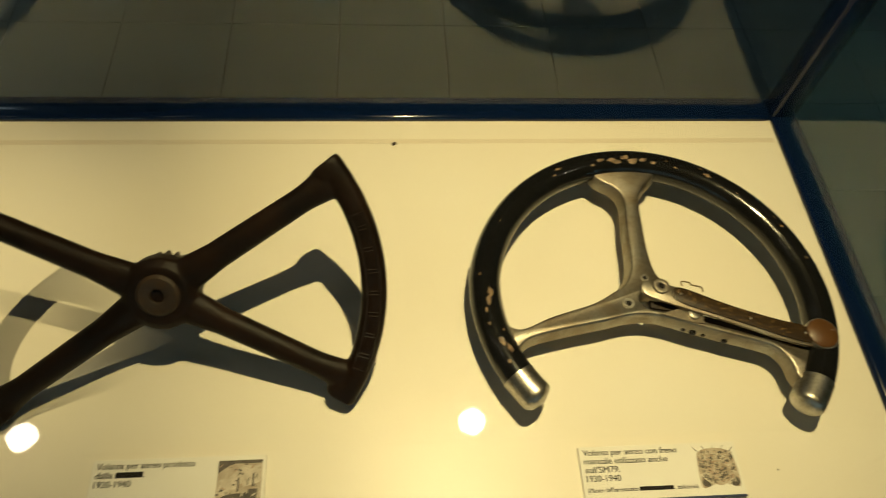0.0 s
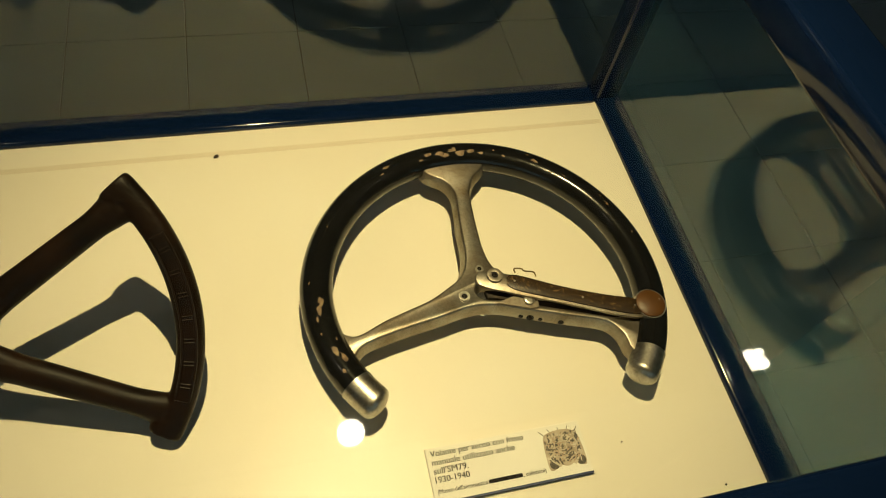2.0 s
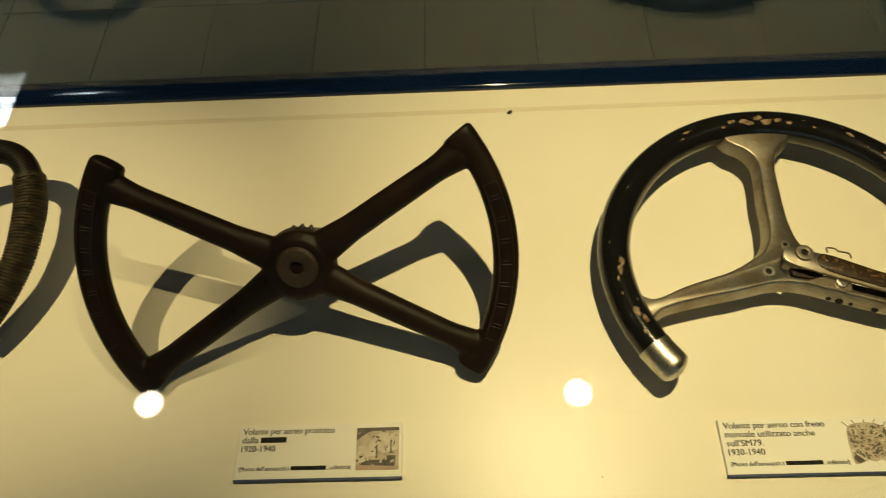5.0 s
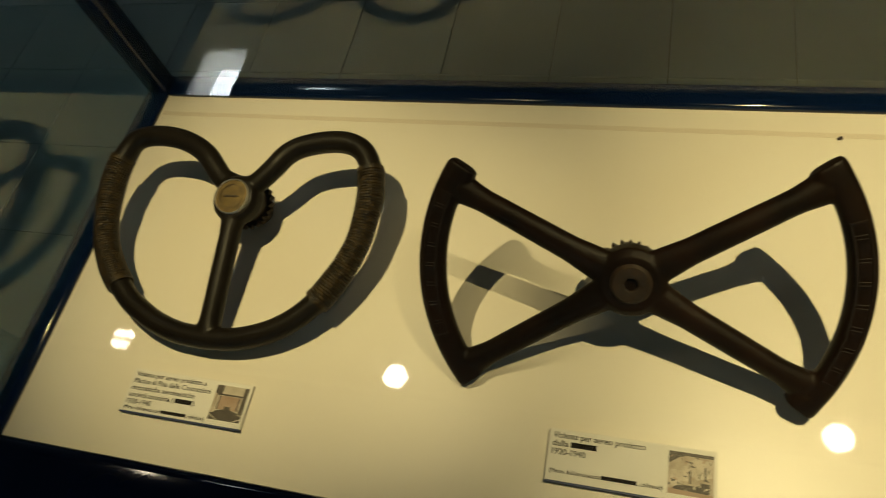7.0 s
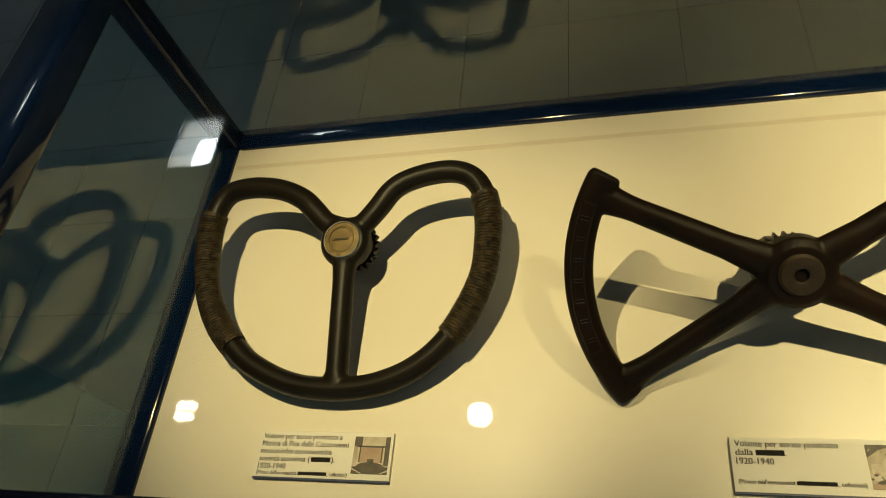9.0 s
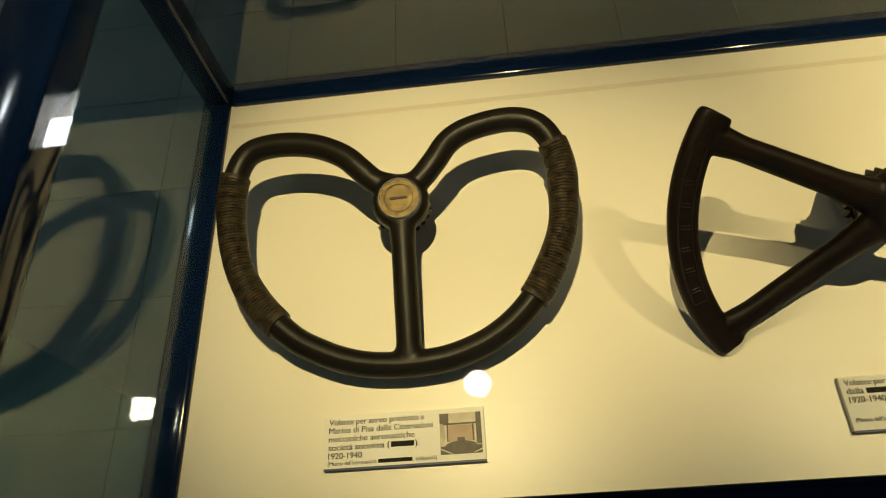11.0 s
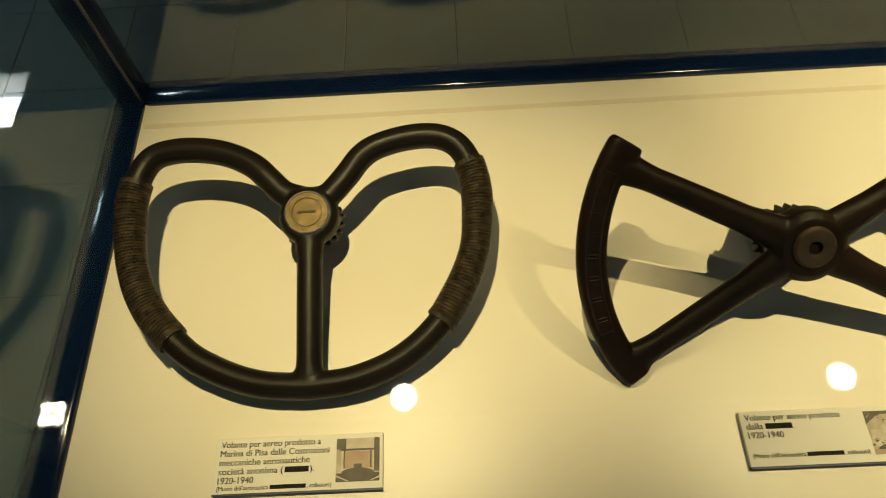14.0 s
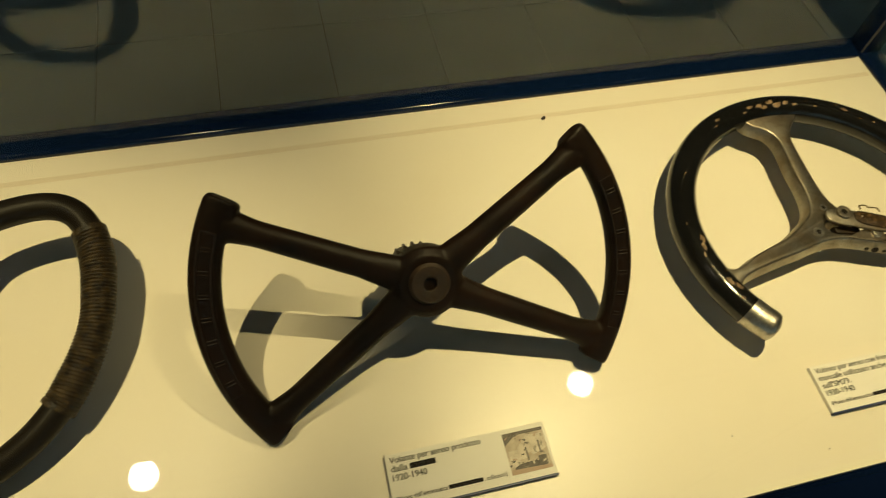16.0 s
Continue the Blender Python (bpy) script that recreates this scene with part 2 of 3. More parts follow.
def prism(outline, z0, z1, bevel=0.0, bm=None, m=None):
    fresh = bmesh.new()
    f = fresh.faces.new([fresh.verts.new((*q[:2], z0)) for q in outline])
    ext = bmesh.ops.extrude_face_region(fresh, geom=[f])
    for v in ext["geom"]:
        if isinstance(v, bmesh.types.BMVert):
            v.co.z = z1
    bmesh.ops.recalc_face_normals(fresh, faces=fresh.faces[:])
    if bevel:
        edges = [e for e in fresh.edges if abs(e.verts[0].co.z - e.verts[1].co.z) < 1e-7]
        bmesh.ops.bevel(fresh, geom=edges, offset=bevel, segments=2, affect="EDGES", profile=0.5)
    if m is not None:
        fresh.transform(m)
    return joined(fresh, bm)


def gear(r_in, r_out, teeth, z0, z1, slant=0.35):
    pts = []
    for i in range(teeth):
        a, s = 2 * math.pi * i / teeth, 2 * math.pi / teeth
        for r, f in ((r_in, 0.0), (r_out, slant), (r_out, slant + 0.2), (r_in, 0.75)):
            pts.append((r * math.cos(a + f * s), r * math.sin(a + f * s)))
    return prism(pts, z0, z1)


def blended(ob, voxel, rounds):
    """Melts the overlapping bodies of a casting into one skin."""
    r = ob.modifiers.new("remesh", "REMESH")
    r.mode, r.voxel_size, r.use_smooth_shade = "VOXEL", voxel, True
    s = ob.modifiers.new("smooth", "SMOOTH")
    s.factor, s.iterations = 0.5, rounds
    return ob


def lettering(name, text, size, x, y, z, parent, mat=INK_AND_HOLES, label="", width=None):
    """A printed line; width sets its length from first to last stroke."""
    data = bpy.data.curves.new(name, "FONT")
    data.body, data.size, data.extrude = text, size, 0.0001
    data.resolution_u, data.offset = 4, 0.0
    data.materials.append(mat)
    flat = new(name, data)
    bpy.context.view_layer.update()
    me = bpy.data.meshes.new_from_object(flat.evaluated_get(bpy.context.evaluated_depsgraph_get()))
    bpy.data.objects.remove(flat)
    bm = bmesh.new()
    for dx, dz in ((-0.00011, 0.0), (0.00011, 0.00002)):     # a heavier stroke
        n = len(bm.verts)
        bm.from_mesh(me)
        bm.verts.ensure_lookup_table()
        for v in bm.verts[n:]:
            v.co.x, v.co.z = v.co.x + dx * size / 0.0074, v.co.z + dz
    if width:
        xs = [v.co.x for v in bm.verts]
        lo, k = min(xs), width / (max(xs) - min(xs))
        for v in bm.verts:
            v.co.x = (v.co.x - lo) * k
    ob = part(name, bm, mat, parent, label)
    ob.matrix_basis = pose(x, y, z)
    return ob


# ---------------------------------------------------------------- room
X0, X1, YB, YF = -0.701, 0.675, 0.607, 0.060       # the board's visible edges
HX, HS, HN, HZ = 16.0, -9.0, 17.0, 13.9             # the hall
floor = tagged(new("floor", mesh_of(box(-HX, HX, HS, HN, -0.10, -0.006), "floor", GROUT)), "grey ceramic tile floor with darker joints", "floor", kind="structure")
for nm, b in (("wall_north", (-HX, HX, HN, HN + 0.2, -0.1, HZ)), ("wall_east", (HX, HX + 0.2, HS, HN, -0.1, HZ)), ("wall_west", (-HX - 0.2, -HX, HS, HN, -0.1, HZ))):
    tagged(new(nm, mesh_of(box(*b), nm, WALL)), "plain grey painted hall wall", "wall", kind="structure")
bm = box(-HX, HX, HS - 0.2, HS, -0.1, 1.6)
box(-HX, HX, HS - 0.2, HS, 6.0, HZ, bm=bm)
for a, b in ((-HX, -9), (-3.2, -2.6), (2.6, 3.2), (9, HX)):
    box(a, b, HS - 0.2, HS, 1.6, 6.0, bm=bm)
tagged(new("wall_south", mesh_of(bm, "wall_south", WALL)), "grey painted hall wall with openings for the added fill windows", "wall", kind="structure")
# Unseen glowing windows, added behind the view for general fill light.
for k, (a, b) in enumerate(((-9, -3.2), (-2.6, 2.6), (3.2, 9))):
    win = thing("window_%d" % (k + 1), pose(0, 0, 0), "unseen tall window added as pale fill light", "window", kind="structure")
    part("pane", box(a, b, HS - 0.16, HS - 0.14, 1.6, 6.0), FILL_DAY, win)
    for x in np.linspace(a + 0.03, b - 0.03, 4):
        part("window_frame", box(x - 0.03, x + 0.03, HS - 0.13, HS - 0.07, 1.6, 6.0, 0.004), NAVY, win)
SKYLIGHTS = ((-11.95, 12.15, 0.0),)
bm = bmesh.new()
loops = [[(-HX - 0.2, HS - 0.2), (HX + 0.2, HS - 0.2), (HX + 0.2, HN + 0.2), (-HX - 0.2, HN + 0.2)]]
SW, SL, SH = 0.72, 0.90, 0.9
for x, y, a in SKYLIGHTS:
    m = pose(x, y, 0, 0, 0, a)
    loops.append([(m @ Vector((u, v, 0)))[:2] for u, v in ((-SW, -SL), (SW, -SL), (SW, SL), (-SW, SL))])
edges = []
for lp in loops:
    vs = [bm.verts.new((*q, HZ)) for q in lp]
    edges += [bm.edges.new((vs[k], vs[(k + 1) % 4])) for k in range(4)]
bmesh.ops.triangle_fill(bm, use_beauty=True, use_dissolve=False, edges=edges)
bmesh.ops.solidify(bm, geom=bm.faces[:], thickness=0.1)
tagged(new("ceiling", mesh_of(bm, "ceiling", CEIL)), "high grey painted hall ceiling with a skylight", "ceiling", kind="structure")
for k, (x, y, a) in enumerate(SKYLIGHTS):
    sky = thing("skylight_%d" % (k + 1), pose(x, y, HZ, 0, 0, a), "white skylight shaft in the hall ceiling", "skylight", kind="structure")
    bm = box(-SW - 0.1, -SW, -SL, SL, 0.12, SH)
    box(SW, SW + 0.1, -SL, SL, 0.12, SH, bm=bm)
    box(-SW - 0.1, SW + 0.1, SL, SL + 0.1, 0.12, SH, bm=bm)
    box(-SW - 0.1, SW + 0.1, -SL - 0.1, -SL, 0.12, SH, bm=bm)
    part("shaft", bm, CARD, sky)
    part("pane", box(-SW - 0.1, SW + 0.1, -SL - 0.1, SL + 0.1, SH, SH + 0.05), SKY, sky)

# ---------------------------------------------------------------- display case
OX0, OX1, OY0, OY1 = X0 - 0.036, X1 + 0.036, 0.028, YB + 0.036
case = thing("display_case", pose(0, 0, 0), "glass museum display case with glossy navy blue metal frame", "display case")
part("plinth", box(OX0 + 0.01, OX1 - 0.01, OY0 + 0.01, OY1 - 0.01, 0.004, BOARD - 0.05, 0.004), NAVY, case, "closed navy blue base of the case")
RZ0, RZ1 = BOARD - 0.05, BOARD + 0.007


def rail(name, a, b, w, z0, z1, bevel=0.005):
    """A frame bar between two plan points, w wide, with rounded edges."""
    (ax, ay), (bx, by) = a, b
    if abs(ay - by) < 1e-6:
        return part(name, box(min(ax, bx), max(ax, bx), ay - w / 2, ay + w / 2, z0, z1, bevel, 3), NAVY, case, smooth=40)
    return part(name, box(ax - w / 2, ax + w / 2, min(ay, by), max(ay, by), z0, z1, bevel, 3), NAVY, case, smooth=40)


W = 0.036                 # width of the lower frame bars
for y0, y1 in ((OY0, 0.058), (YB, OY1)):
    rail("bottom_rail", (X0, (y0 + y1) / 2), (X1, (y0 + y1) / 2), y1 - y0, RZ0, RZ1)
for x in (OX0 + W / 2, OX1 - W / 2):
    rail("bottom_rail", (x, OY0), (x, OY1), W, RZ0, RZ1)
for y0, y1 in ((OY0, 0.068), (YB - 0.010, OY1)):
    rail("top_rail", (-0.668, (y0 + y1) / 2), (0.643, (y0 + y1) / 2), y1 - y0, TOPZ - 0.035, TOPZ)
for x0, x1 in ((-0.722, -0.668), (0.643, 0.697)):
    rail("top_rail", ((x0 + x1) / 2, OY0), ((x0 + x1) / 2, OY1), x1 - x0, TOPZ - 0.035, TOPZ)
for x in (OX0 + 0.02, OX1 - 0.02):
    for y in (OY0 + 0.017, OY1 - 0.02):
        part("post", box(x - 0.016, x + 0.016, y - 0.016, y + 0.016, RZ1 - 0.004, TOPZ - 0.033, 0.005, 3), NAVY, case, smooth=40)


def pane(name, b, mat, label):
    ob = part(name, box(*b), mat, case, label)
    ob.visible_shadow = False
    return ob


GX0, GX1, GY0, GY1 = OX0 + 0.02, OX1 - 0.02, OY0 + 0.014, OY1 - 0.02
T = 0.003
pane("top_pane", (OX0 + 0.03, OX1 - 0.03, OY0 + 0.03, OY1 - 0.03, TOPZ - 0.0090, TOPZ - 0.0040), TOPGLASS, "clear top glass pane")
pane("back_pane", (GX0 + 0.01, GX1 - 0.01, GY1 - T, GY1 + T, RZ1 - 0.006, TOPZ - 0.03), PANE, "greenish clear back glass pane")
pane("front_pane", (GX0 + 0.01, GX1 - 0.01, GY0 - T, GY0 + T, RZ1 - 0.006, TOPZ - 0.03), PANE, "greenish clear front glass pane")
pane("side_pane", (GX0 - T, GX0 + T, GY0 + 0.01, GY1 - 0.01, RZ1 - 0.006, TOPZ - 0.03), SIDE, "greenish side glass pane with an added teal haze")
pane("side_pane", (GX1 - T, GX1 + T, GY0 + 0.01, GY1 - 0.01, RZ1 - 0.006, TOPZ - 0.03), SIDE, "greenish side glass pane with an added teal haze")
pane("overlap_strip", (GX0 - 0.008, GX0 - 0.005, GY0 + 0.01, 0.21, RZ1 - 0.006, TOPZ - 0.03), FILM, "bluish second glass strip over the side pane")
pane("overlap_strip", (GX1 + 0.005, GX1 + 0.008, GY0 + 0.01, 0.205, RZ1 - 0.006, TOPZ - 0.03), FILM, "bluish second glass strip over the side pane")

board = tagged(new("display_board", mesh_of(box(X0 - 0.003, X1 + 0.003, YF - 0.003, YB + 0.003, BOARD - 0.012, BOARD, 0.0008, 1), "display_board", BOARD_MAT)),
               "cream white satin display board lying in the case", "board")

# Thin darker strip: the soft shade along the back, put into its colour.
part("shade_band", box(X0 + 0.004, X1 - 0.004, 0.5715, 0.5785, BOARD - 0.004, BOARD + 0.0003, 0.0002, 1), SHADE_BAND, board, "faint brownish strip along the back, soft shade put into its colour")

# ---------------------------------------------------------------- heart-shaped control wheel
HEART = {1: [(0.0, 0.010), (0.020, 0.015), (0.040, 0.036), (0.054, 0.054), (0.0715, 0.0650), (0.0995, 0.072), (0.1275, 0.0725), (0.1480, 0.0640), (0.1610, 0.0450), (0.1675, 0.0135),
             (0.1665, -0.016), (0.163, -0.043), (0.1545, -0.068), (0.142, -0.0925), (0.1285, -0.1130), (0.1075, -0.1345), (0.084, -0.1505), (0.060, -0.1605), (0.034, -0.1670), (0.0, -0.1695)],
         -1: [(0.0, 0.010), (0.022, 0.020), (0.038, 0.036), (0.053, 0.051), (0.075, 0.0635), (0.100, 0.0708), (0.1295, 0.073), (0.1545, 0.0675), (0.1680, 0.0500), (0.1755, 0.0200),
              (0.1750, -0.015), (0.1715, -0.042), (0.1640, -0.067), (0.1530, -0.088), (0.1385, -0.1080), (0.1125, -0.1335), (0.090, -0.1475), (0.0645, -0.1590), (0.036, -0.1665), (0.0, -0.1695)]}


def arc_length(pts):
    d = [0.0]
    for a, b in zip(pts, pts[1:]):
        d.append(d[-1] + float(np.linalg.norm(np.array(b) - np.array(a))))
    return d


def resample(pts, step):
    d = arc_length(pts)
    n = max(2, int(d[-1] / step))
    s = np.linspace(0, d[-1], n)
    p = np.array([list(q) for q in pts], float)
    return list(zip(*[np.interp(s, d, p[:, k]) for k in range(p.shape[1])]))


def heart_wheel():
    w = thing("control_wheel", pose(-0.4775, 0.404, 0.920, 13.8, 0, 0.5), "black heart-shaped aircraft control wheel with cord-wrapped grips", "control wheel")
    bm = bmesh.new()
    for s in (1, -1):
        sweep([(s * x, y) for x, y in spline(HEART[s], 8)], lambda f: 0.0130 if f > 0.06 else 0.0130 + (0.06 - f) * 0.05, lambda f: 0.0130 if f > 0.12 else 0.0095 + 0.0292 * f, seg=16, bm=bm)
    sweep([(0.001, -0.170), (0.002, -0.15), (0.0022, -0.10), (0.0024, -0.05), (0.0025, -0.015), (0.0025, 0.006)], lambda f: 0.0125 + 0.006 * max(0, f - 0.6) / 0.4 + (0.008 * (1 - f / 0.12) if f < 0.12 else 0), 0.0125, bm=bm)
    at = pose(0.0025, -0.0050, 0)
    lathe([(0, -0.016), (0.024, -0.016), (0.030, -0.006), (0.029, 0.006), (0.0245, 0.0125), (0, 0.0125)], bm=bm, m=at)
    blended(part("rim", bm, RUBBER, w), 0.0016, 6)
    for s in (1, -1):
        low, high = (-0.1150, 0.0405) if s > 0 else (-0.1190, 0.0400)
        pts = [(s * x, y) for x, y in resample(spline(HEART[s], 8), 0.0004) if x > 0.1 and low < y < high]
        part("grip", sweep(pts, lambda f: 0.0148 + 0.0004 * math.sin(9 * f), seg=20, twist=lambda i, t: 1 + 0.050 * math.sin(i * 0.0004 / 0.0033 * 2 * math.pi + t) + 0.014 * math.sin(i * 0.013 + 2.0)), CORD, w,
             "dark waxed cord wound round the grip", smooth=60)
        for end, k in ((0, 1), (-1, -1)):
            p = pts[end]
            q = pts[end + 8 * k]
            part("cord_end", sweep([(p[0] - (q[0] - p[0]) * 0.5, p[1] - (q[1] - p[1]) * 0.5), p, q], 0.0157, seg=14), CORD, w, smooth=60)
    part("badge_ring", lathe([(0.0202, 0.012), (0.0202, 0.0152), (0.0207, 0.0156), (0.0214, 0.0150), (0.0217, 0.012)], 40, m=at), NICKEL, w, "bright nickel ring", smooth=40)
    badge = part("badge", lathe([(0, 0.0150), (0.006, 0.0150), (0.0203, 0.0142), (0.0203, 0.012), (0, 0.012)], 40, m=at), BADGE, w, "worn brass badge with a raised emblem", smooth=40)
    part("emblem", box(-0.0065, 0.0115, -0.0064, -0.0036, 0.0145, 0.0158, 0.0005), RUST, badge)
    part("emblem_ring", lathe([(0.0140, 0.0143), (0.0140, 0.0152), (0.0149, 0.0152), (0.0149, 0.0143)], 40, m=at), RUST, badge)
    g = gear(0.0270, 0.0312, 22, -0.036, -0.029)
    part("gear", g, STEEL, w, "dark toothed ring behind the hub")
    part("hub", lathe([(0, -0.060), (0.017, -0.060), (0.017, -0.038), (0.024, -0.034), (0.026, -0.014), (0, -0.014)], 28), STEEL, w, smooth=40)
    return w


heart_wheel()

# ---------------------------------------------------------------- bow-tie control wheel


def bow_wheel():
    w = thing("control_wheel", pose(-0.0255, 0.326, 0.944, 43.8, 0, 0), "dark brown cast bow-tie aircraft control wheel leaning on its hub", "control wheel")
    cx, cy = 0.002, 0.001
    rot = 1.8
    bm = bmesh.new()
    ray = lambda r, a: (cx + r * math.cos(radians(a)), cy + r * math.sin(radians(a)))
    for R, wide, ends, arms in ((0.1902, 0.0118, (-33.6, 37.2), (-27.6, 32.6)), (0.1894, 0.0138, (148.4, 218.6), (154.4, 214.4))):
        sweep([ray(R, a) for a in np.linspace(ends[0] + 0.7, ends[1] - 0.7, 40)], wide, 0.0105, seg=20, power=2.6, bm=bm)
        for k in (0, 1):
            e = (-1, 1)[k]
            sweep([ray(r, arms[k]) for r in np.linspace(0.010, 0.180, 24)],
                  lambda f: 0.0112 + 0.0024 * (1 - f) + 0.005 * max(0, 0.3 - f) / 0.3 + 0.004 * max(0, f - 0.85) / 0.15, 0.0105, seg=18, bm=bm)
            sweep([ray(0.2022 - 0.0150, ends[k] + e * (4.4 * f - 3.8)) for f in np.linspace(0, 1, 12)], lambda f: 0.0150 - 0.0020 * max(0, abs(f - 0.5) - 0.35) / 0.15, 0.0108, seg=20, power=3.0, bm=bm)
    lathe([(0, -0.018), (0.030, -0.018), (0.034, -0.010), (0.033, 0.006), (0.026, 0.0115), (0, 0.0115)], 36, bm, pose(0.0035, 0.001, 0))
    blended(part("casting", bm, BAKELITE, w), 0.0016, 5)
    part("boss", lathe([(0.0062, 0.004), (0.0062, 0.0185), (0.0085, 0.0195), (0.0165, 0.0190), (0.0190, 0.0165), (0.0195, 0.010)], 32, m=pose(0.0040, 0.0015, -0.0040)), RUST, w, "rusty ring round the shaft hole", smooth=40)
    part("bore", lathe([(0.0064, 0.018), (0.0064, -0.010), (0, -0.010)], 20, m=pose(0.0040, 0.0015, -0.0040)), STEEL, w, smooth=40)
    part("gear", gear(0.0262, 0.0308, 22, -0.040, -0.031), STEEL, w, "dark toothed ring behind the hub")
    part("shaft", lathe([(0, -0.098), (0.014, -0.098), (0.019, -0.060), (0.022, -0.052), (0.024, -0.030), (0.029, -0.016), (0, -0.016)], 28), STEEL, w, smooth=40)
    # raised marking on both bows, as plain strokes within a raised border
    for side in (0, 180):
        a0, a1 = side + rot - 25, side + rot + 20
        out = [(*ray(r, a), 0.0103) for r, rng in ((0.1962, np.linspace(a0, a1, 30)), (0.1838, np.linspace(a1, a0, 30))) for a in rng]
        # A paler brown makes the raised marking stand out.
        part("raised_border", sweep(out, 0.0008, seg=6, closed=True), PALER_CAST, w, smooth=60)
        for k in range(7):
            a = radians(side + rot + 16 - k * 6.1)
            c, s = math.cos(a), math.sin(a)
            m = Matrix(((c, -s, 0, cx + 0.190 * c), (s, c, 0, cy + 0.190 * s), (0, 0, 1, 0), (0, 0, 0, 1)))
            b = box(-0.0042, 0.0042, -0.0022, -0.0010, 0.0095, 0.0112, 0.0003, 1)
            box(-0.0042, 0.0042, 0.0010, 0.0022, 0.0095, 0.0112, 0.0003, 1, b)
            b.transform(m)
            part("raised_stroke", b, PALER_CAST, w)
    return w


bow_wheel()

# ---------------------------------------------------------------- round control wheel with hand brake


def round_wheel():
    w = thing("control_wheel", pose(0.451, 0.337, 0.8935, 0.6, 0, 0), "open round aircraft control wheel, chipped black rim, aluminium spokes", "control wheel")
    R, r = 0.1708, 0.0160
    cx, cy = -0.005, -0.001
    bend = lambda a: R - 0.007 * max(0, (a - 172) / 44)
    ang = lambda a: (cx + bend(a) * math.cos(radians(a)), cy + bend(a) * math.sin(radians(a)))
    part("rim", sweep([ang(a) for a in np.linspace(-33.5, 208.5, 150)], r, seg=26), PAINT, w, "glossy black paint, chipped to brown", smooth=70)
    for a0, a1 in ((-33.5, -44.5), (208.5, 219.8)):
        s = 1 if a1 > a0 else -1
        pts = [ang(a) for a in np.linspace(a0, a1, 14)]
        def dome(f):
            return 0.0162 * (1 if f < 0.72 else math.sqrt(max(0.02, 1 - ((f - 0.72) / 0.285) ** 2)))
        part("end_cap", sweep(pts, dome, seg=24), BRIGHT, w, "worn bright metal end cap", smooth=50)
        part("collar", sweep([ang(a0 - s * 0.5), ang(a0), ang(a0 + s * 0.6)], 0.0166, seg=24), BRIGHT, w, smooth=50)
    for a, ln in ((133.0, 0.010), (138.5, 0.003), (141.0, 0.0035), (128.5, 0.006)):
        mk = box(-ln / 2, ln / 2, -0.0011, 0.0011, 0, 0.0004)
        mk.transform(pose(cx + (R + 0.003) * math.cos(radians(a)), cy + (R + 0.003) * math.sin(radians(a)), 0.01490, 0, 0, a - 90))
        part("pale_mark", mk, CARD, w, "pale worn writing on the paint")
    for a, dr, s0 in ((83, -0.004, 0.0055), (87, -0.006, 0.0085), (90, -0.002, 0.0065), (93, -0.007, 0.0050), (95, -0.004, 0.0065), (79, -0.006, 0.0040), (100, -0.003, 0.0055), (103, -0.007, 0.0030), (117, 0.001, 0.0045), (120, -0.004, 0.0025), (58, -0.002, 0.0050), (61, 0.003, 0.0020), (45, -0.004, 0.0022), (70, -0.006, 0.0025), (74, -0.001, 0.0018),
                      (179, -0.003, 0.0065), (182, 0.000, 0.0055), (185, 0.004, 0.0030), (197, 0.001, 0.0060), (200, -0.003, 0.0060), (204, 0.004, 0.0035), (172, 0.006, 0.0018), (193, -0.006, 0.0022), (12, 0.002, 0.0022), (190, 0.005, 0.002), (30, 0.003, 0.0018), (-18, 0.001, 0.002), (150, 0.002, 0.0018)):
        h = math.sqrt(max(0, r * r - dr * dr))
        pts = [((s0 * (0.75 + 0.9 * noise.noise(Vector((k * 1.7, a * 0.37, dr * 300)))) * math.cos(k * 0.4488), s0 * 0.55 * (0.7 + 0.9 * noise.noise(Vector((k * 2.3, a * 0.53 + 9, 1)))) * math.sin(k * 0.4488))) for k in range(14)]
        ch = prism(pts, -0.0008, 0.00025)
        tilt = math.degrees(math.asin(dr / r))
        ch.transform(pose(cx, cy, 0, 0, 0, a - 90) @ pose(0, bend(a) + dr, h, -tilt, 0, 0))
        part("paint_chip", ch, RUST_BARE, w)
    # pressed spider: a flat top within sloping flanges, with an open slot beside the lever
    top = [(-40, 151), (-33, 143), (-23, 137), (-15, 127), (-12, 115), (-13, 100), (-16, 77), (-18, 48), (-22, 28), (-31, 13), (-46, 3), (-67, -8), (-90, -15), (-115, -23), (-133, -31), (-144, -34), (-153, -31), (-163, -24),
           (-163, -56), (-152, -60), (-147, -53), (-142, -47), (-134, -42.5), (-118, -38), (-89, -32), (-60, -27), (-35, -21.5), (-16, -20.5), (4, -24), (33, -34), (66, -45), (98, -55), (110, -62), (118, -75), (121, -92)]
    top += [(140, -96), (150, -60), (140, -58), (122, -56.5), (105, -52), (56, -35.5), (7, -19.5), (-11, -15), (-18.5, -9), (-19.5, -2), (-13, 4), (-4, 3), (16, -5), (24, 2), (14, 12), (7, 18), (2, 30), (0, 52), (1, 81), (3, 111), (6, 123), (11, 133), (17, 140), (24, 146), (28, 152), (25, 160), (-37, 160)]
    ring = [Vector((x / 1000, y / 1000, 0)) for x, y in spline(top, 3, True)]
    n = len(ring)
    out = []
    for k in range(n):
        d = (ring[(k + 1) % n] - ring[k - 1]).normalized()
        out.append(Vector((-d.y, d.x, 0)))
    turned = sum(ring[k].cross(ring[(k + 1) % n]).z for k in range(n))
    if turned > 0:
        out = [-v for v in out]
    bm = bmesh.new()
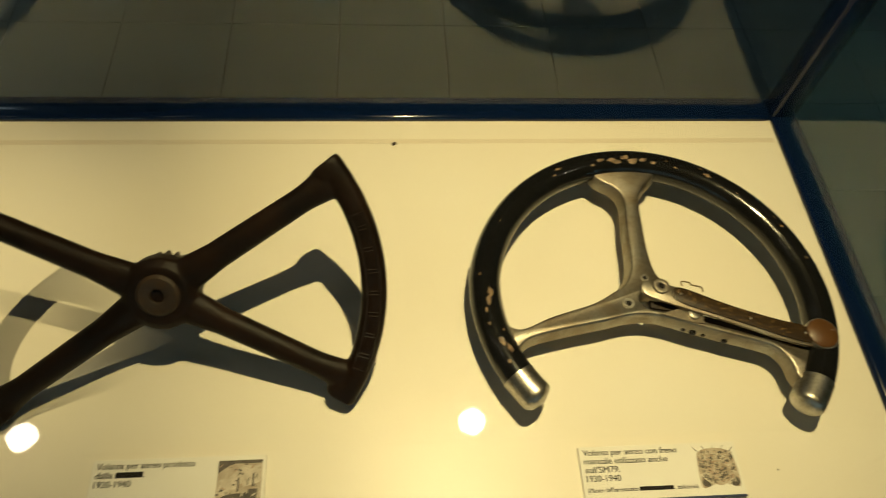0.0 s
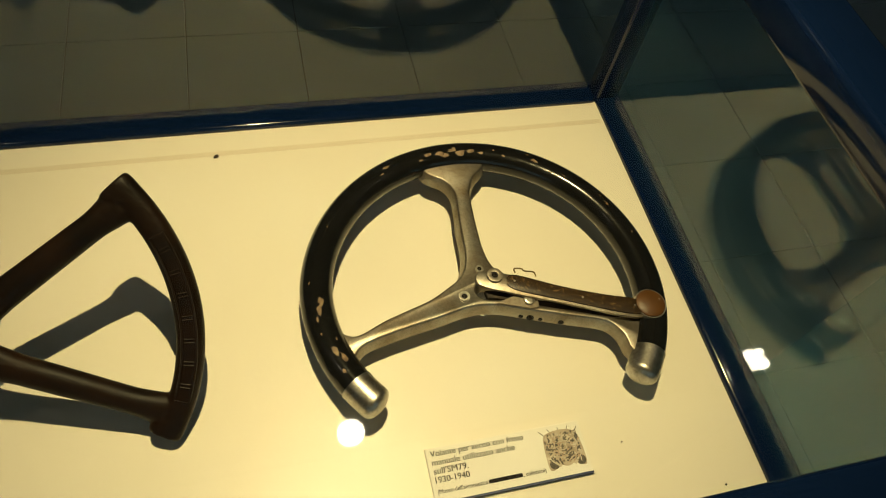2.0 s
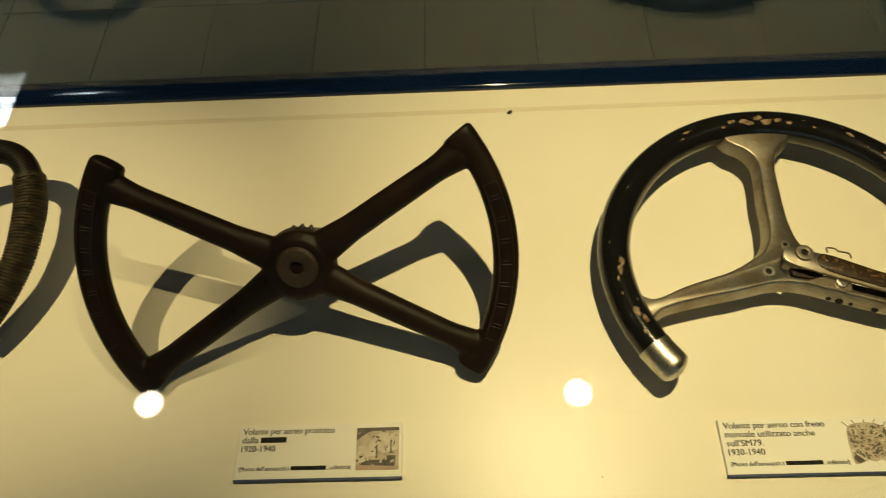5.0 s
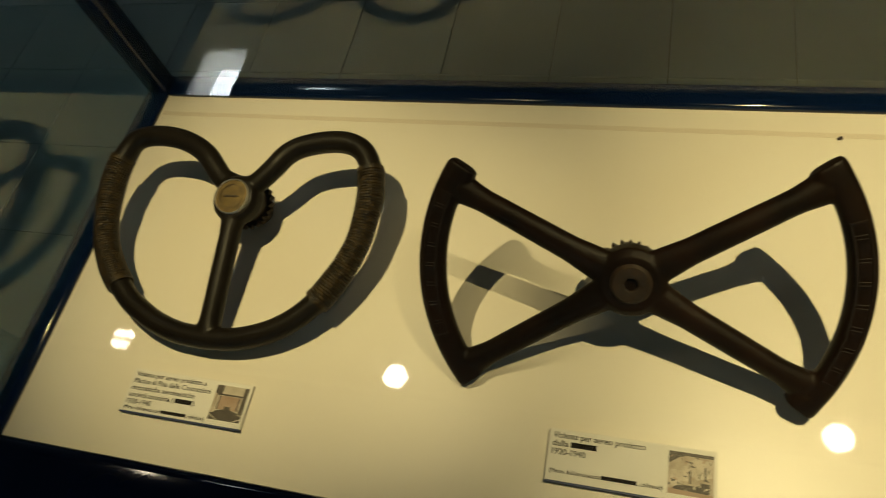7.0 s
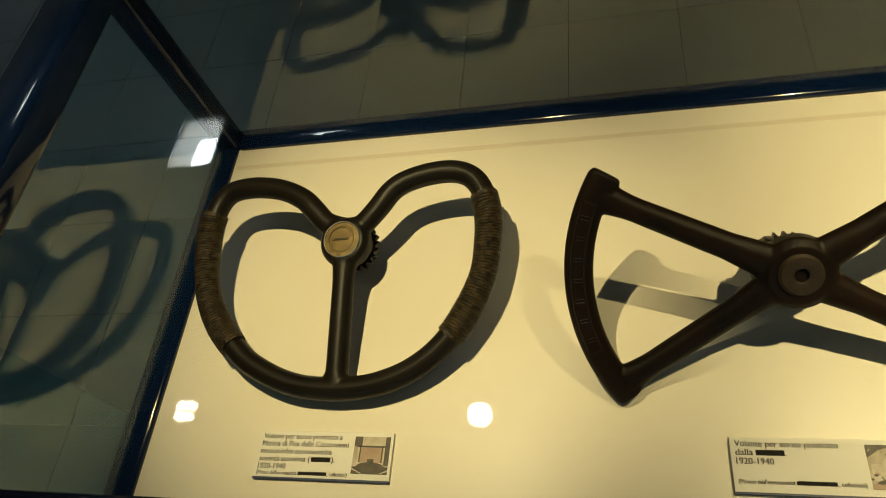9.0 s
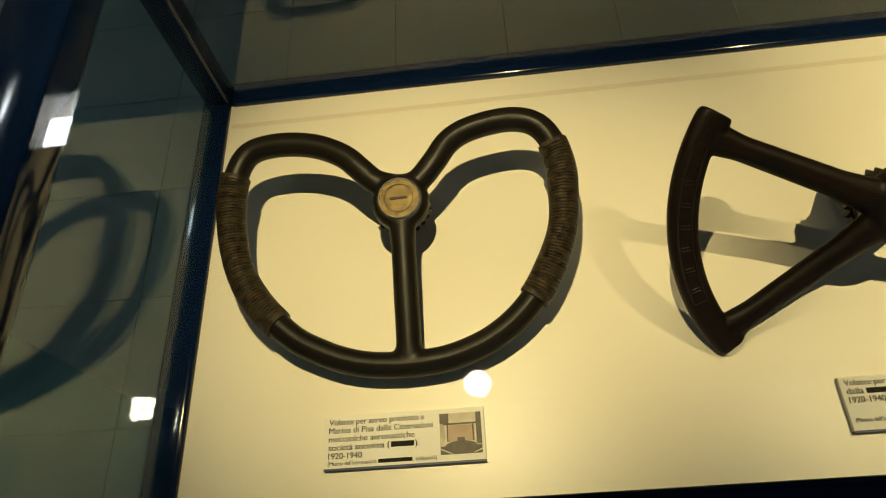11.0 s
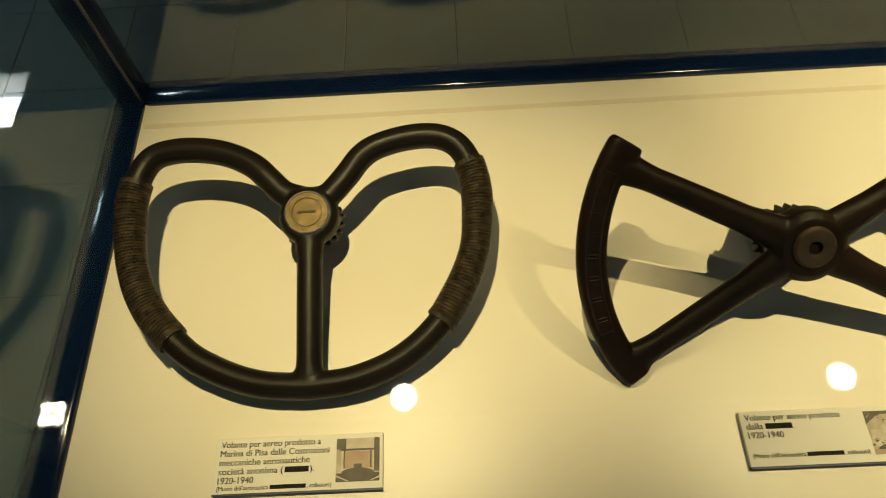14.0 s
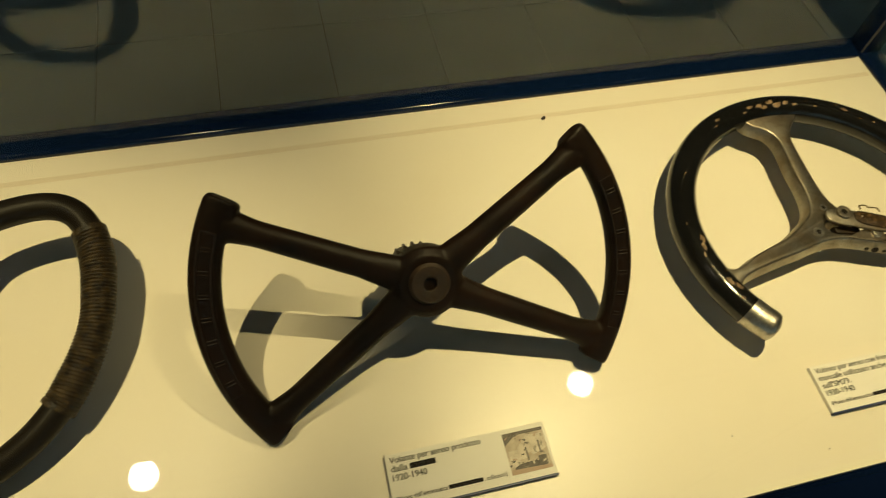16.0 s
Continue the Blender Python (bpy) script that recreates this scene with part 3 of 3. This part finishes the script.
    rows = [[bm.verts.new(p + o * grow + Vector((0, 0, z))) for p, o in zip(ring, out)] for grow, z in ((-0.0016, 0.0060), (-0.0005, 0.0056), (0.0004, 0.0044), (0.0034, -0.0100))]
    for lo, hi in zip(rows, rows[1:]):
        for k in range(n):
            bm.faces.new((lo[k], lo[(k + 1) % n], hi[(k + 1) % n], hi[k]))
    bm.faces.new(rows[0])
    bm.faces.new(rows[-1][::-1])
    bmesh.ops.recalc_face_normals(bm, faces=bm.faces[:])
    part("spider", bm, ALU, w, "worn pressed aluminium three-arm spider", smooth=50)
    part("hub_foot", lathe([(0, -0.0362), (0.010, -0.0362), (0.010, -0.004), (0, -0.004)], 28, m=pose(-0.034, 0.000, 0)), ALU, w, smooth=40)
    # The dark inside of the eyelets is put into flat black discs.
    for x, y, rr in ((-0.032, -0.009, 0.0056), (-0.0095, 0.0195, 0.0042)):
        rim = part("eyelet", lathe([(rr * 0.55, 0.0050), (rr * 0.55, 0.0070), (rr, 0.0070), (rr * 1.12, 0.0050)], 20, m=pose(x, y, 0)), BRIGHT, w, smooth=40)
        part("eyelet_hole", lathe([(0, 0.0064), (rr * 0.57, 0.0064)], 16, m=pose(x, y, 0)), INK_AND_HOLES, rim)
    # Flat black discs give these holes their darkness too.
    for x, y, rr in ((0.0230, -0.0335, 0.0024), (0.0320, -0.0366, 0.0038), (0.0420, -0.0400, 0.0022), (0.0620, -0.0467, 0.0030)):
        part("rivet_hole", lathe([(0, 0.0004), (rr, 0.0003), (rr, -0.001)], 16, m=pose(x, y, -0.0065, 0, 0, -18) @ pose(0, 0, 0, 77.0)), INK_AND_HOLES, w)
    # Dark plate added so the bright board doesn't show through the gap.
    part("dark_gap_plate", prism([(0.006, -0.010), (0.056, -0.026), (0.140, -0.052), (0.140, -0.060), (0.056, -0.040), (0.004, -0.024)], -0.0085, 0.0010), STEEL, w, "dark plate added to blacken the gap under the lever")
    part("brake_rod", prism([(-0.009, -0.0045), (0.020, -0.010), (0.020, -0.019), (-0.008, -0.013)], -0.004, 0.0035, 0.0008), STEEL, w, "dark brake rod inside the slot")
    lever = part("brake_lever", prism(spline([(-0.0155, 0.011), (-0.004, 0.0115), (0.008, 0.0075), (0.027, 0.001), (0.059, -0.014), (0.086, -0.025), (0.114, -0.035), (0.138, -0.043), (0.141, -0.0625), (0.118, -0.058), (0.086, -0.045), (0.054, -0.032), (0.019, -0.0185), (-0.0155, -0.003)], 4, True), 0.0105, 0.0145, 0.0010), ALU, w, "hinged brake lever with worn skin", smooth=40)
    part("lever_skin", prism(spline([(0.0115, -0.005), (0.0200, 0.003), (0.059, -0.0145), (0.086, -0.0255), (0.114, -0.0355), (0.138, -0.0435), (0.139, -0.0590), (0.118, -0.0548), (0.086, -0.0420), (0.054, -0.0290), (0.0200, -0.0150)], 4, True), 0.0140, 0.0162, 0.0006), LEVER, lever, "worn brown skin with pale flecks", smooth=40)
    part("thumb_pad", lathe([(0, 0.0182), (0.0135, 0.0178), (0.0150, 0.0165), (0.0152, 0.0120), (0, 0.0120)], 32, m=pose(0.1515, -0.0505, 0)), LEATHER, lever, "round tan leather pad", smooth=40)
    part("pad_ring", lathe([(0.0151, 0.0105), (0.0151, 0.0160), (0.0162, 0.0160), (0.0164, 0.0105)], 32, m=pose(0.1515, -0.0508, 0)), BRIGHT, lever, smooth=40)
    for x, y in ((0.0195, -0.0045), (0.0835, -0.0330), (0.1345, -0.0500), (0.1615, -0.0480)):
        part("skin_rivet", lathe([(0, 0.0186 if x > 0.15 else 0.0169), (0.0010, 0.0184 if x > 0.15 else 0.0167), (0.0014, 0.0160)], 12, m=pose(x, y, 0)), BRIGHT, lever, smooth=60)
    part("pivot", lathe([(0.0034, 0.012), (0.0034, 0.0178), (0.0052, 0.0182), (0.0078, 0.0178), (0.0082, 0.012)], 24, m=pose(0.001, 0.0045, 0)), ALU, lever, smooth=40)
    # The pivot's dark inside is a flat black disc as well.
    part("pivot_hole", lathe([(0, 0.0152), (0.0036, 0.0152)], 16, m=pose(0.001, 0.0045, 0)), INK_AND_HOLES, lever)
    part("spring_clip", sweep(spline([(0.0225, 0.0040, 0.0166), (0.0225, 0.0085, 0.0172), (0.0300, 0.0072, 0.0175), (0.0320, 0.0045, 0.0172), (0.0410, 0.0020, 0.0172), (0.0425, -0.0030, 0.0166)], 6), 0.0008, seg=8), BRASS, lever, smooth=60)
    link = part("brake_link", prism([(-0.002, -0.0215), (0.020, -0.0160), (0.041, -0.0215), (0.039, -0.0335), (0.030, -0.0330)], 0.0062, 0.0086, 0.0006), ALU, w)
    part("link_pin", lathe([(0, 0.0104), (0.0030, 0.0104), (0.0034, 0.0112), (0.0052, 0.0108), (0.006, 0.0084)], 20, m=pose(0.031, -0.0240, 0)), BRIGHT, link, smooth=40)
    return w


round_wheel()

# ---------------------------------------------------------------- caption cards


def caption_card(x, y, lines, low, credit, label):
    """lines: (text, length) or (text, length, bar start, bar end, rest, length of the rest); low: height of the credit line over the lower edge."""
    w, h = 0.152, 0.050
    c = thing("caption_card", pose(x, y, BOARD), label, "caption card", "caption cards in front of the wheels")
    part("card", box(0, w, 0, h, 0, 0.005, 0.0004, 1), CARD, c)
    # Dark blue strip over the front edge and the lowest 1.5 mm.
    part("blue_line", box(0.0, w, -0.0003, 0.0015, 0.0006, 0.00522), DARK_BLUE, c)
    for i, (text, long, *more) in enumerate(lines):
        base = h - 0.0083 - i * 0.0079
        lettering("lettering", text, 0.0080, 0.0040, base, 0.00515, c, width=long)
        if more:                 # a name stands as a plain bar
            part("name_bar", box(0.0040 + more[0], 0.0040 + more[1], base, base + 0.0050, 0.0049, 0.00515), INK_AND_HOLES, c)
            lettering("lettering", more[2], 0.0080, 0.0040 + more[1] + 0.0008, base, 0.00515, c, width=more[3])
    lettering("lettering", "(Museo dell'aeronautica", 0.0056, 0.0038, low, 0.00515, c, width=credit * 0.452)
    part("name_bar", box(0.0038 + credit * 0.464, 0.0038 + credit * 0.778, low, low + 0.0036, 0.0049, 0.00515), INK_AND_HOLES, c)
    lettering("lettering", ", collezioni)", 0.0056, 0.0038 + credit * 0.786, low, 0.00515, c, width=credit * 0.214)
    return c


def shape(name, outline, level, mat, parent):
    return part(name, prism(outline, 0.0050, 0.0051 + 0.00012 * level), mat, parent)


def rect(x0, x1, y0, y1):
    return [(x0, y0), (x1, y0), (x1, y1), (x0, y1)]


def ellipse(cx, cy, rx, ry, n=20, a0=0, a1=360):
    return [(cx + rx * math.cos(radians(a)), cy + ry * math.sin(radians(a))) for a in np.linspace(a0, a1, n, endpoint=(a1 - a0) < 360)]


def speckle(parent, xs, ys, n, seed):
    """Small light and dark patches that make a print busy."""
    rnd = random.Random(seed)
    for k in range(n):
        cx, cy = rnd.uniform(*xs), rnd.uniform(*ys)
        a, rx, ry = rnd.uniform(0, 180), rnd.uniform(0.0005, 0.0026), rnd.uniform(0.0003, 0.0010)
        c, q = math.cos(radians(a)), math.sin(radians(a))
        pts = [(cx + c * u * rx - q * v * ry, cy + q * u * rx + c * v * ry) for u, v in ((-1, -0.6), (0.2, -1), (1, -0.2), (0.7, 0.8), (-0.5, 1))]
        shape("print_patch", pts, 3 + k * 0.01, (SEPIA_DARK, SEPIA_LIGHT, SEPIA_DARK, SEPIA_DARK, SEPIA_ROSE)[k % 5], parent)


h_card = caption_card(-0.5600, 0.1490, [("Volante per aereo prodotto a", 0.0915), ("Marina di Pisa dalle Costruzioni", 0.0995), ("meccaniche aeronautiche", 0.0820), ("società anonima (", 0.0585, 0.0597, 0.0815, ").", 0.0040), ("1920-1940", 0.0322)], 0.0042, 0.1025, "white caption card with black text and sepia cockpit photograph")
p = part("photograph", box(0.110, 0.149, 0.0075, 0.0455, 0.0049, 0.0052), SEPIA_LIGHT, h_card, "sepia photograph of a cockpit")
for outline, lv, mt in ((rect(0.110, 0.149, 0.0075, 0.0150), 1, SEPIA_DARK), (ellipse(0.1295, 0.0150, 0.0150, 0.0045), 2, SEPIA_DARK), (rect(0.117, 0.1425, 0.019, 0.034), 1, SEPIA_ROSE),
                        (rect(0.110, 0.1145, 0.016, 0.0455), 1, SEPIA), (rect(0.144, 0.149, 0.016, 0.0455), 2, SEPIA_DARK), (rect(0.110, 0.1185, 0.036, 0.0455), 3, SEPIA_DARK), (rect(0.113, 0.146, 0.0345, 0.0362), 4, SEPIA_DARK),
                        (rect(0.1165, 0.1178, 0.019, 0.036), 4, SEPIA_DARK), (rect(0.1405, 0.1418, 0.019, 0.036), 4, SEPIA_DARK), (rect(0.126, 0.133, 0.018, 0.0228), 4, SEPIA_DARK),
                        ([(0.1102, 0.0135), (0.1102, 0.0120), (0.120, 0.0080), (0.122, 0.0080)], 5, SEPIA_LIGHT), ([(0.1488, 0.0120), (0.1488, 0.0105), (0.1415, 0.0080), (0.1400, 0.0080)], 5, SEPIA_LIGHT)):
    shape("print_patch", outline, lv, mt, p)
x_card = caption_card(-0.0850, 0.1522, [("Volante per aereo prodotto", 0.0853), ("dalla", 0.0150, 0.0172, 0.0410, ".", 0.0009), ("1920-1940", 0.0315)], 0.0088, 0.1020, "white caption card with black text and sepia cabin photograph")
p = part("photograph", box(0.110, 0.149, 0.0075, 0.0455, 0.0049, 0.0052), SEPIA, x_card, "sepia photograph of an aircraft cabin")
for outline, lv, mt in ((rect(0.110, 0.149, 0.0425, 0.0455), 1, SEPIA_DARK), ([(0.110, 0.034), (0.122, 0.0425), (0.110, 0.0425)], 1, SEPIA_DARK), ([(0.120, 0.030), (0.132, 0.041), (0.147, 0.040), (0.148, 0.026), (0.135, 0.022)], 1, SEPIA_LIGHT),
                        (rect(0.112, 0.128, 0.020, 0.029), 2, SEPIA_LIGHT), (rect(0.115, 0.121, 0.012, 0.020), 2, SEPIA_LIGHT), (ellipse(0.130, 0.0125, 0.016, 0.004), 3, SEPIA_DARK), (rect(0.138, 0.146, 0.014, 0.020), 3, SEPIA_DARK),
                        (rect(0.128, 0.1295, 0.018, 0.030), 3, SEPIA_DARK), (rect(0.141, 0.1425, 0.022, 0.034), 3, SEPIA_DARK), ([(0.110, 0.0075), (0.149, 0.0075), (0.149, 0.0105), (0.110, 0.0120)], 4, SEPIA_ROSE)):
    shape("print_patch", outline, lv, mt, p)
speckle(p, (0.111, 0.148), (0.009, 0.042), 46, 11)
r_card = caption_card(0.3545, 0.1472, [("Volante per aereo con freno", 0.0905), ("manuale utilizzato anche", 0.0800), ("sull'SM79.", 0.0328), ("1930-1940", 0.0322)], 0.0085, 0.1035, "white caption card with black text and cut-out instrument photograph")
p = part("photograph", prism(spline([(0.112, 0.034), (0.116, 0.042), (0.130, 0.0445), (0.143, 0.042), (0.148, 0.034), (0.149, 0.012), (0.145, 0.0085), (0.138, 0.012), (0.130, 0.010), (0.122, 0.012), (0.115, 0.008), (0.111, 0.012)], 5, True), 0.0049, 0.0052),
         SEPIA, r_card, "cut-out sepia photograph of an instrument panel")
speckle(p, (0.1135, 0.1465), (0.0135, 0.0415), 240, 5)
for cx, cy, rr in ((0.119, 0.031, 0.0034), (0.1265, 0.036, 0.003), (0.134, 0.036, 0.003), (0.141, 0.031, 0.0034), (0.130, 0.028, 0.0030)):
    ring = [(cx + rr * math.cos(a), cy + rr * math.sin(a), 0.0056) for a in np.linspace(0, 2 * math.pi, 18, endpoint=False)]
    part("print_dial", sweep(ring, 0.0004, 0.0001, seg=6, closed=True), SEPIA_LIGHT, p)
for cx in (0.117, 0.1435):
    shape("print_patch", ellipse(cx, 0.0135, 0.0048, 0.0045, 16), 3, SEPIA_DARK, p)
for outline in ([(0.111, 0.020), (0.113, 0.021), (0.124, 0.0115), (0.122, 0.010)], [(0.148, 0.021), (0.1465, 0.022), (0.136, 0.0115), (0.138, 0.010)]):
    shape("print_patch", outline, 4, SEPIA_LIGHT, p)
for a, b in (((0.1145, 0.041), (0.110, 0.0458)), ((0.121, 0.044), (0.119, 0.0468)), ((0.130, 0.0445), (0.130, 0.0470)), ((0.138, 0.0435), (0.140, 0.0468)), ((0.145, 0.040), (0.149, 0.0450))):
    part("print_stalk", sweep([(*a, 0.0051), (*b, 0.0051)], 0.0004, 0.0001, seg=6), SEPIA_DARK, p)

# ---------------------------------------------------------------- a dead fly and grains of dirt on the board
bm = bmesh.new()
bmesh.ops.create_icosphere(bm, subdivisions=2, radius=0.0022)
for v in bm.verts:
    v.co = Vector((v.co.x * 1.5, v.co.y * 0.9, v.co.z * 0.9)) * (1 + 0.35 * noise.noise(v.co * 900))
for a in (20, 70, 140, 200, 260, 320):
    c, s = math.cos(radians(a)), math.sin(radians(a))
    sweep([(0.001 * c, 0.001 * s, -0.0005), (0.0035 * c, 0.0035 * s, -0.0016)], 0.00025, seg=5, bm=bm)
fly = tagged(new("dead_fly", mesh_of(bm, "dead_fly", STEEL, 60)), "small dead fly on the cream board", "dirt")
fly.matrix_world = pose(0.189, 0.570, BOARD + 0.0018, 0, 0, 30)
for x, y, s in ((0.632, 0.112, 0.0012), (0.63, 0.33, 0.0010), (0.545, 0.170, 0.0010), (0.245, 0.150, 0.0008), (0.60, 0.236, 0.0008), (0.335, 0.118, 0.0008)):
    b = bmesh.new()
    bmesh.ops.create_icosphere(b, subdivisions=1, radius=s)
    g = tagged(new("dirt_grain", mesh_of(b, "dirt_grain", STEEL)), "tiny dark grain of dirt on the board", "dirt", "dirt grains on the board")
    g.matrix_world = pose(x, y, BOARD + s * 0.8)

# ---------------------------------------------------------------- lamps over the case
track = thing("lamp_track", pose(0, LAMP_Y, LAMP_Z), "black lamp track hung from the ceiling over the case", "lamp track")
part("track_bar", box(-1.5, 1.55, -0.015, 0.015, 0.05, 0.08, 0.003), LAMP_BODY, track)
for x in (-1.3, 1.35):
    part("rod", sweep([(x, 0.0, 0.078), (x + 0.0001, 0, HZ - LAMP_Z - 0.01)], 0.005, seg=10), LAMP_BODY, track)
for x in LAMPS:
    l = thing("spot_lamp", pose(x, LAMP_Y, LAMP_Z), "small black spot lamp with four warm diodes", "spot lamp", "spot lamps over the case")
    part("housing", lathe([(0, 0.052), (0.012, 0.052), (0.014, 0.045), (0.030, 0.020), (0.031, -0.012), (0.029, -0.012), (0.028, -0.004), (0, -0.004)], 28), LAMP_BODY, l, smooth=40)
    if x in LAMPS[1:3]:
        # One glowing disc stands in for the blown-out glare of four diodes.
        part("diode_glare", lathe([(0, -0.0125), (0.014, -0.0120), (0.0235, -0.0090), (0, -0.0088)], 28), LED, l, "glowing disc added for the glare of the four diodes", smooth=60)
        continue
    for dx, dy in ((0.0115, 0.0115), (-0.0115, 0.0115), (0.0115, -0.0115), (-0.0115, -0.0115)):
        part("diode", lathe([(0, -0.008), (0.0095, -0.0075), (0.0105, -0.0045), (0, -0.0045)], 16, m=pose(dx, dy, 0)), LED, l, smooth=60)

# ---------------------------------------------------------------- floor tiles
STEP = 0.3345
tile_bm = box(-STEP / 2 + 0.0015, STEP / 2 - 0.0015, -STEP / 2 + 0.0015, STEP / 2 - 0.0015, -0.006, 0.0, 0.0012, 1)
tile_me = mesh_of(tile_bm, "tile", TILE)
rest = bmesh.new()
for i in range(-12, 13):
    for j in range(-6, 14):
        x, y = 0.036 - STEP / 2 + i * STEP, 1.785 - STEP / 2 + (j - 3) * STEP
        if abs(i) <= 9 and 0 <= j <= 11:
            t = new("tile", tile_me)
            t.parent = floor
            t.matrix_basis = pose(x, y, 0)
        else:
            box(x - STEP / 2 + 0.0015, x + STEP / 2 - 0.0015, y - STEP / 2 + 0.0015, y + STEP / 2 - 0.0015, -0.006, 0.0, bm=rest)
far = [(-HX, -12.5 * STEP - 0.13, HS, HN), (12.5 * STEP - 0.13, HX, HS, HN), (-12.5 * STEP - 0.13, 12.5 * STEP - 0.13, HS, -1.40), (-12.5 * STEP - 0.13, 12.5 * STEP - 0.13, 5.30, HN)]
for x0, x1, y0, y1 in far:
    for x in np.arange(x0, x1 - 0.05, 4 * STEP):
        for y in np.arange(y0, y1 - 0.05, 4 * STEP):
            box(x + 0.002, min(x + 4 * STEP, x1) - 0.002, y + 0.002, min(y + 4 * STEP, y1) - 0.002, -0.006, -0.0005, bm=rest)
tagged(part("tile_field", rest, TILE, floor), kind="stuff")
